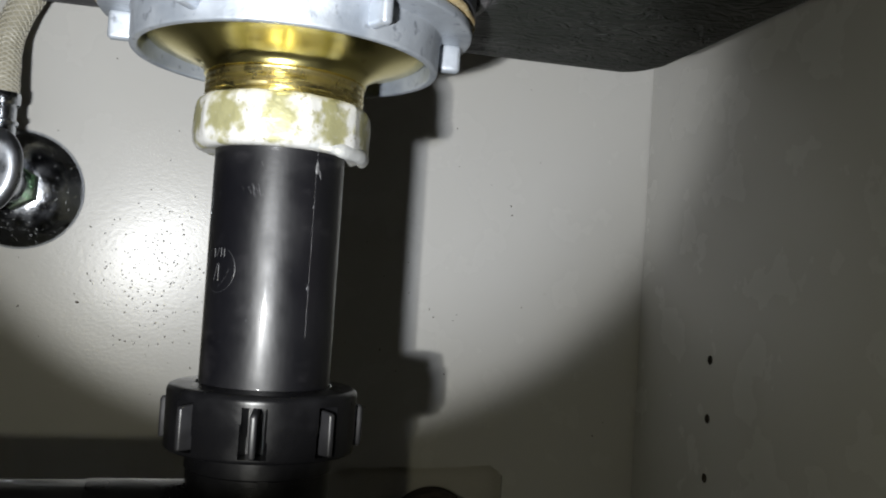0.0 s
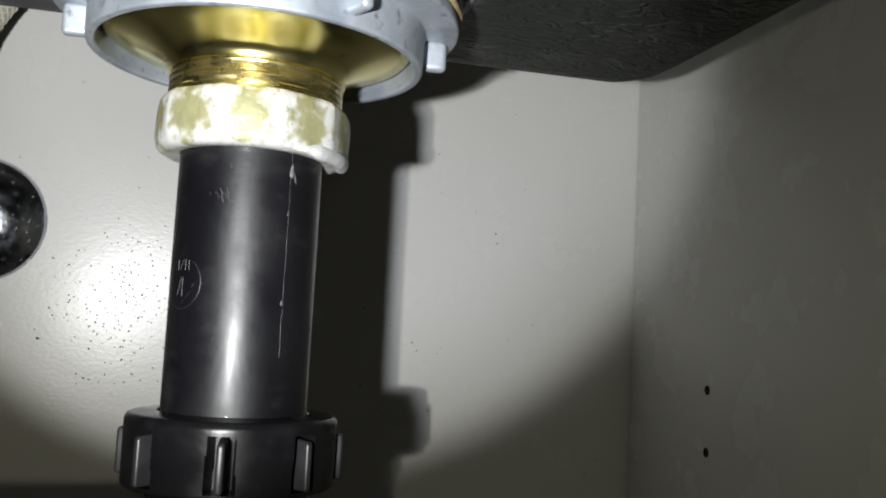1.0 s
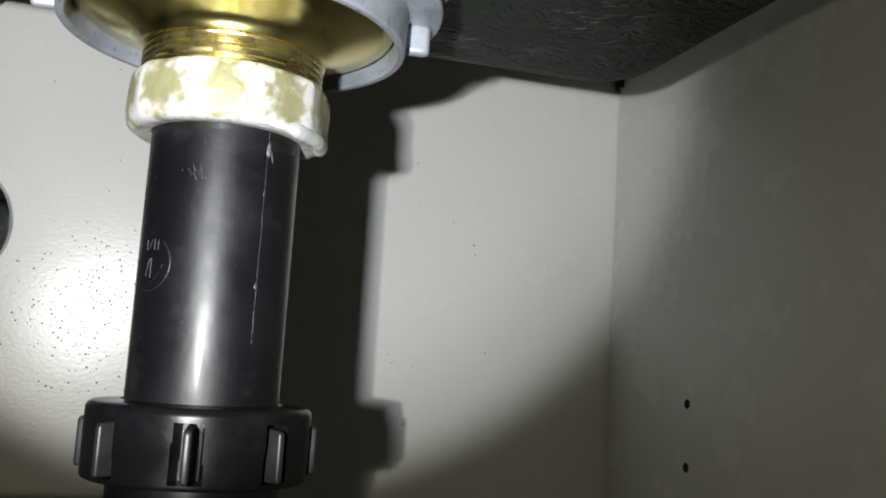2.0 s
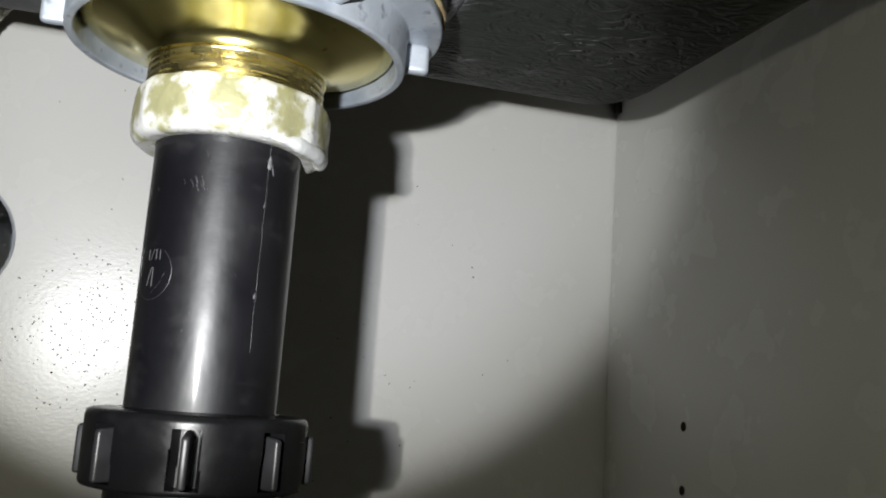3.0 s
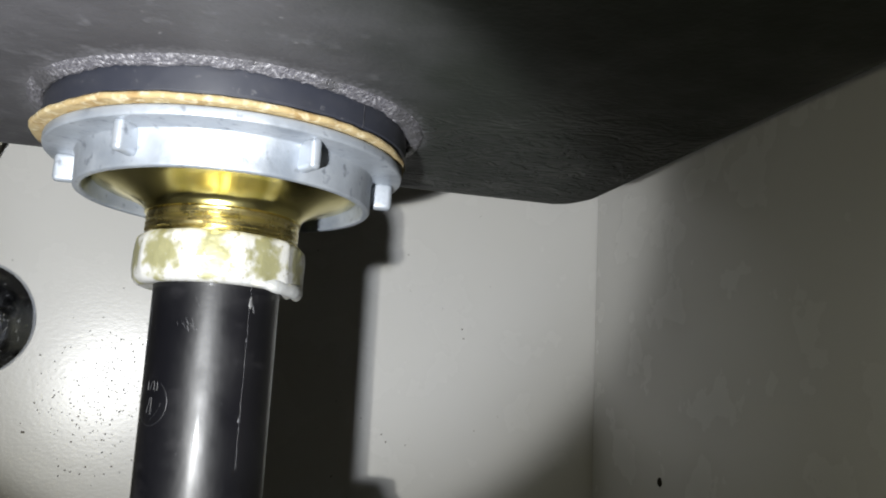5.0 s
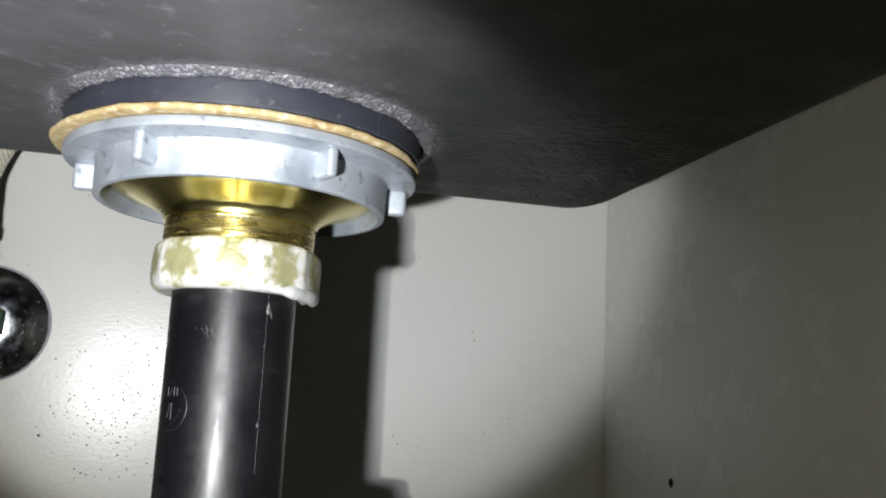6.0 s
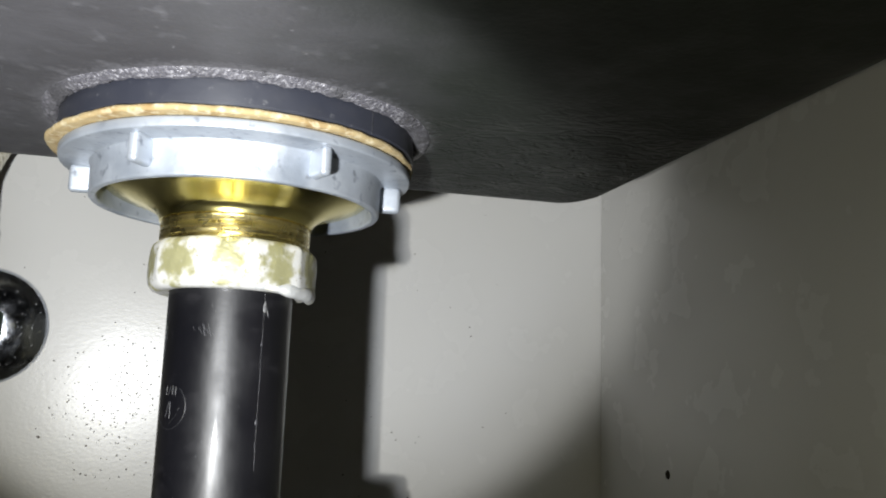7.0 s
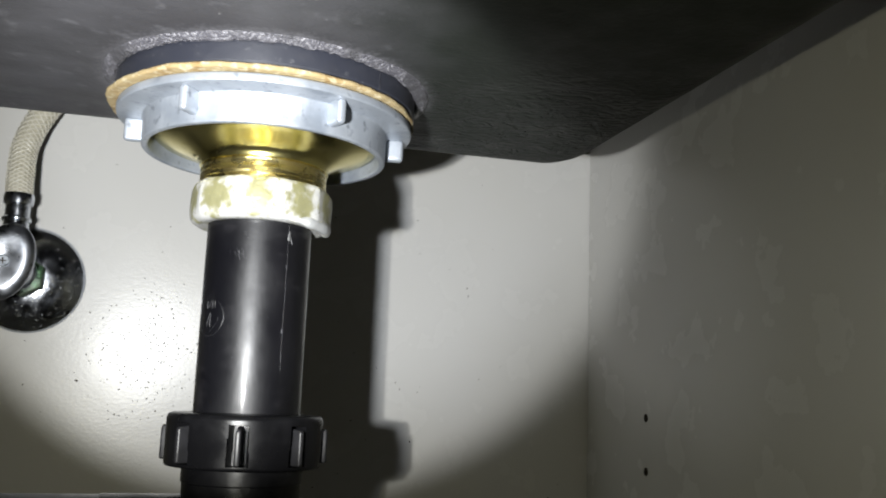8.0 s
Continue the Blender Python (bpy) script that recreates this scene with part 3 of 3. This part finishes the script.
# ---------------------------------------------------------------- the black plastic slip nut
slip = thing("slip_nut", (0, 0, 0.4335), "black plastic ribbed slip nut on the tail pipe", "pipe nut")
FINS = [radians(-8 + 45 * k) for k in range(8)]


def pockets(a, r, z):
    """Slots sunk into the thick collar, one round each rib."""
    if r > 0.0255 and 0.43425 < z < 0.44795:
        for c in FINS:
            d = abs((a - c + math.pi) % (2 * math.pi) - math.pi)
            if d < 0.128 - 0.012 * (z - 0.434) / 0.014:
                return 0.0197, z
    return r, z


collar = part("nut_collar", lathe([(0.0192, 0.4332), (0.0200, 0.4328)] + arc(0.0266, 0.4338, 0.0009, -90, 0, 3) + [(0.0275, 0.4342), (0.0275, 0.43435), (0.02755, 0.4390), (0.0276, 0.4435), (0.0276, 0.4477), (0.0276, 0.4480), (0.0276, 0.4486)]
                                  + arc(0.0256, 0.4492, 0.0020, 0, 90, 6) + [(0.0215, 0.4514), (0.0198, 0.4516), (0.0192, 0.4508)], 480, True, pockets), NUTBLACK, slip)


def fin():
    bm = block((-0.00095, -0.0294, 0.4345), (0.00095, -0.0200, 0.4476), 0.0007, 3)
    for v in bm.verts:
        out = max(0.0, (-0.0268 - v.co.y) / 0.0026)
        if v.co.z > 0.445:
            v.co.z -= 0.0014 * out
    return bm


rib = part("rib", fin(), RIB_GLINT, collar, "worn rib, coloured paler for the light on its tip")
for k, a in enumerate(FINS):
    ob = rib if k == 0 else adopt(new("rib", rib.data), collar)
    ob.matrix_basis = Matrix.Rotation(a, 4, "Z")

# ---------------------------------------------------------------- tee, cross pipe and trap arm
tee = thing("drain_tee", (0, 0, 0.30), "black plastic drain tee below the slip nut", "pipe fitting")
part("tee_body", lathe([(0.0180, 0.300), (0.0208, 0.300), (0.0208, 0.4270), (0.0213, 0.4275), (0.0213, 0.4322), (0.0205, 0.4332), (0.0180, 0.4332)], 96), NUTBLACK, tee)
part("tee_branch", tube([(-0.0190, 0, 0.4035), (-0.0465, 0, 0.4035), (-0.0470, 0, 0.4035)], lambda t: 0.0194, 48), NUTBLACK, tee)
part("mould_disc", tube([(0.0000, -0.0204, 0.4265), (0.0000, -0.02105, 0.4265)], 0.0016, 20), NUTBLACK, tee, "small round mould mark")
cross = thing("cross_pipe", (-0.3, 0, 0.4035), "black plastic drain pipe running level to the other bowl", "pipe")
part("pipe_wall", tube([(-0.045 - 0.575 * i / 12, 0, 0.4035 + 0.0012 * i / 12) for i in range(13)], R, 48), ABS, cross)
arm = thing("trap_arm", (0.06, 0.1, 0.2), "black plastic trap and arm leading into the wall", "pipe")
part("trap_bend", tube(smooth_line([(0, 0, 0.305), (0, 0, 0.26), (0.004, 0.008, 0.205), (0.03, 0.05, 0.18), (0.062, 0.095, 0.20), (0.085, 0.125, 0.27), (0.105, 0.16, 0.325), (0.121, 0.20, 0.334), (0.123, 0.273, 0.334)], 70),
                       0.0195, 32), NUTBLACK, arm)
ring = bmesh.new()
tube([(0.123, 0.246, 0.334), (0.123, 0.2475, 0.334), (0.123, 0.2585, 0.334), (0.123, 0.264, 0.334)], lambda t: 0.0270 if t > 0.2 else 0.0255, 40, ring)
part("pipe_flange", ring, DARK, arm, "dull dark flange in the wall opening")

# ---------------------------------------------------------------- stop valve with its hose
VX, VZ = -0.1213, 0.5222
valve = thing("stop_valve", (VX, YB, VZ), "chrome stop valve with an oval handle on the back panel", "valve")


def along_y(bm, x, z):
    """Turns a body about z into one about a level line towards the camera's side: height becomes distance out of the back panel."""
    bmesh.ops.transform(bm, matrix=Matrix.Translation((x, YB, z)) @ Matrix.Rotation(radians(90), 4, "X"), verts=bm.verts)
    return bm


part("escutcheon", along_y(lathe([(0.0085, 0.0126), (0.0120, 0.0122), (0.0190, 0.0104), (0.0260, 0.0066), (0.0312, 0.0026), (0.0325, 0.0012), (0.0329, 0.0002), (0.0305, 0.0002), (0.0250, 0.0040), (0.0085, 0.0110)], 128), VX, VZ),
     CHROME, valve, "spotted chrome wall rose")
part("hex_nut", along_y(lathe([(0.0080, 0.0100), (0.0118, 0.0100), (0.0126, 0.0112), (0.0126, 0.0215), (0.0118, 0.0228), (0.0080, 0.0228)], 6), VX, VZ), VERDIGRIS, valve, "green corroded nut", 20)
part("valve_body", along_y(lathe([(0.001, 0.0220), (0.0088, 0.0220), (0.0098, 0.0235), (0.0102, 0.0400), (0.0102, 0.0520), (0.0092, 0.0560), (0.0070, 0.0580), (0.0070, 0.0640), (0.001, 0.0640)], 48), VX, VZ), CHROME, valve)
rl = random.Random(8)
ROSE = [(0.0120, 0.0122), (0.0190, 0.0104), (0.0260, 0.0066), (0.0312, 0.0026)]
crumbs = bmesh.new()
for i in range(150):
    r, a = rl.uniform(0.0135, 0.0305), rl.gauss(0.35, 1.0) * 1.2
    for (r0, h0), (r1, h1) in zip(ROSE, ROSE[1:]):
        if r0 <= r <= r1:
            h = h0 + (h1 - h0) * (r - r0) / (r1 - r0)
    size = rl.uniform(0.00008, 0.00034)
    bmesh.ops.create_icosphere(crumbs, subdivisions=1, radius=size, matrix=Matrix.Translation((r * math.sin(a), -r * math.cos(a), h)) @ Matrix.Diagonal((rl.uniform(0.8, 1.8), 1, 0.5, 1)))
ob = part("lime_spots", along_y(crumbs, VX, VZ), LIME, valve, "white lime spots dried on the wall rose")
ob["kind"] = "stuff"
HX, HY, HZ = -0.1228, 0.1905, 0.5240
hand = bmesh.new()
bmesh.ops.create_uvsphere(hand, u_segments=48, v_segments=24, radius=1.0)
for v in hand.verts:
    x, y, z = v.co
    y = max(min(y, 0.75), -0.72)
    dish = 0.0012 * math.exp(-((x * x + z * z) / 0.12)) if y < 0 else 0
    v.co = (x * 0.0150, y * 0.0058 + dish, z * 0.0220)
bmesh.ops.transform(hand, matrix=Matrix.Translation((HX, HY, HZ)) @ Matrix.Rotation(radians(14), 4, "Y"), verts=hand.verts)
handle = part("handle", hand, SATIN, valve, "oval chrome handle", 60)
screw = bmesh.new()
tube([(HX, HY - 0.0030, HZ), (HX, HY - 0.0043, HZ), (HX, HY - 0.0047, HZ)], lambda t: 0.0034 if t < 0.7 else 0.0029, 24, screw)
part("screw", screw, ZINC, handle, "small cross-head screw")
# Dark bars laid on the head stand in for the shade inside the cross slot.
cross_bm = block((HX - 0.0018, HY - 0.0050, HZ - 0.0003), (HX + 0.0018, HY - 0.0044, HZ + 0.0003))
block((HX - 0.0003, HY - 0.0051, HZ - 0.0018), (HX + 0.0003, HY - 0.0044, HZ + 0.0018), 0, 2, cross_bm)
part("slot_shade_bars", cross_bm, DARK, handle)
OX, OY = -0.1222, 0.2060
part("outlet", lathe([(0.001, 0.5200), (0.0080, 0.5200), (0.0080, 0.5410), (0.0068, 0.5450), (0.0068, 0.5490), (0.001, 0.5490)], 40, True, None, (OX, OY)), CHROME, valve)

hose = thing("supply_hose", (OX, OY, 0.549), "braided cream water hose with a crimped metal end", "hose")
part("hose_ferrule", lathe([(0.0040, 0.5488), (0.0074, 0.5488), (0.0078, 0.5494), (0.0078, 0.5508), (0.0066, 0.5518), (0.0066, 0.5578), (0.0072, 0.5584), (0.0079, 0.5590), (0.0081, 0.5612), (0.0081, 0.5640), (0.0078, 0.5648), (0.0060, 0.5648)],
                           40, True, None, (OX, OY)), CHROME, hose, "crimped chrome ferrule")
RUN = smooth_line([(OX, OY, 0.562), (OX - 0.0012, OY + 0.003, 0.578), (OX - 0.0010, OY + 0.008, 0.597), (OX + 0.0075, OY + 0.011, 0.620), (OX + 0.026, OY + 0.008, 0.645), (OX + 0.055, OY, 0.672), (OX + 0.085, OY - 0.010, 0.71), (OX + 0.10, OY - 0.014, 0.774)], 110)
part("hose_wall", tube(RUN, 0.0070, 24), HOSE, hose)
strands = bmesh.new()
side = Vector((1, 0, 0))
frames_of_run = []
for i, p in enumerate(RUN):
    d = (RUN[min(i + 1, len(RUN) - 1)] - RUN[max(i - 1, 0)]).normalized()
    side = (side - d * side.dot(d)).normalized()
    frames_of_run.append((p, side.copy(), d.cross(side)))
for turn in (1, -1):
    for k in range(9):
        line = []
        for i, (p, u, w) in enumerate(frames_of_run):
            a = 2 * math.pi * k / 9 + turn * i * 0.31
            rr = 0.0072 + 0.00022 * math.cos(i * 0.31 * 9 + (0 if turn > 0 else math.pi))
            line.append(p + u * (rr * math.cos(a)) + w * (rr * math.sin(a)))
        tube(line, 0.00042, 5, strands)
ob = part("braid", strands, BRAID, hose, "pale woven braid")
ob["kind"] = "stuff"

# ---------------------------------------------------------------- dried splashes and specks on the back panel
rp = random.Random(3)


def dots(places):
    """Low domes that lie on the back panel, joined."""
    bm = bmesh.new()
    for x, z, w, h, tilt in places:
        vs = []
        c = bm.verts.new((x, YB + bow(x, z) - 0.00018 - 0.1 * min(w, h), z))
        for k in range(8):
            a = 2 * math.pi * k / 8
            px, pz = w * math.cos(a) * rp.uniform(0.8, 1.15), h * math.sin(a) * rp.uniform(0.8, 1.15)
            ex, ez = x + px * math.cos(tilt) - pz * math.sin(tilt), z + px * math.sin(tilt) + pz * math.cos(tilt)
            vs.append(bm.verts.new((ex, YB + bow(ex, ez) - 0.0001, ez)))
        for k in range(8):
            bm.faces.new((c, vs[k], vs[(k + 1) % 8]))
    return bm


spots = []
for i in range(300):
    x, z = rp.gauss(-0.048, 0.017), rp.gauss(0.482, 0.019)
    s = rp.uniform(0.00018, 0.00052)
    spots.append((x, z, s, s * rp.uniform(0.7, 1.5), rp.uniform(0, 3)))
solo("dried_drops", dots(spots), DROP, "scattered grey dried water drops on the cream panel", "dried drops", "stuff")
marks = [(-0.0881, 0.4621, 0.0011, 0.0007, -0.3), (0.1171, 0.4647, 0.0007, 0.0003, 0.9), (0.1710, 0.6122, 0.0004, 0.0003, 0)]
for i in range(46):
    x, z = rp.uniform(-0.13, 0.25), rp.uniform(0.38, 0.62)
    s = rp.uniform(0.0002, 0.00045)
    marks.append((x, z, s * rp.uniform(1, 2.2), s, rp.uniform(0, 3)))
for i in range(12):
    x, z = rp.gauss(-0.055, 0.022), rp.gauss(0.470, 0.022)
    s = rp.uniform(0.0003, 0.0005)
    marks.append((x, z, s * rp.uniform(1, 1.6), s, rp.uniform(0, 3)))
solo("dirt_specks", dots(marks), SPECK, "small dark dirt specks on the cream panel", "dirt specks", "stuff")
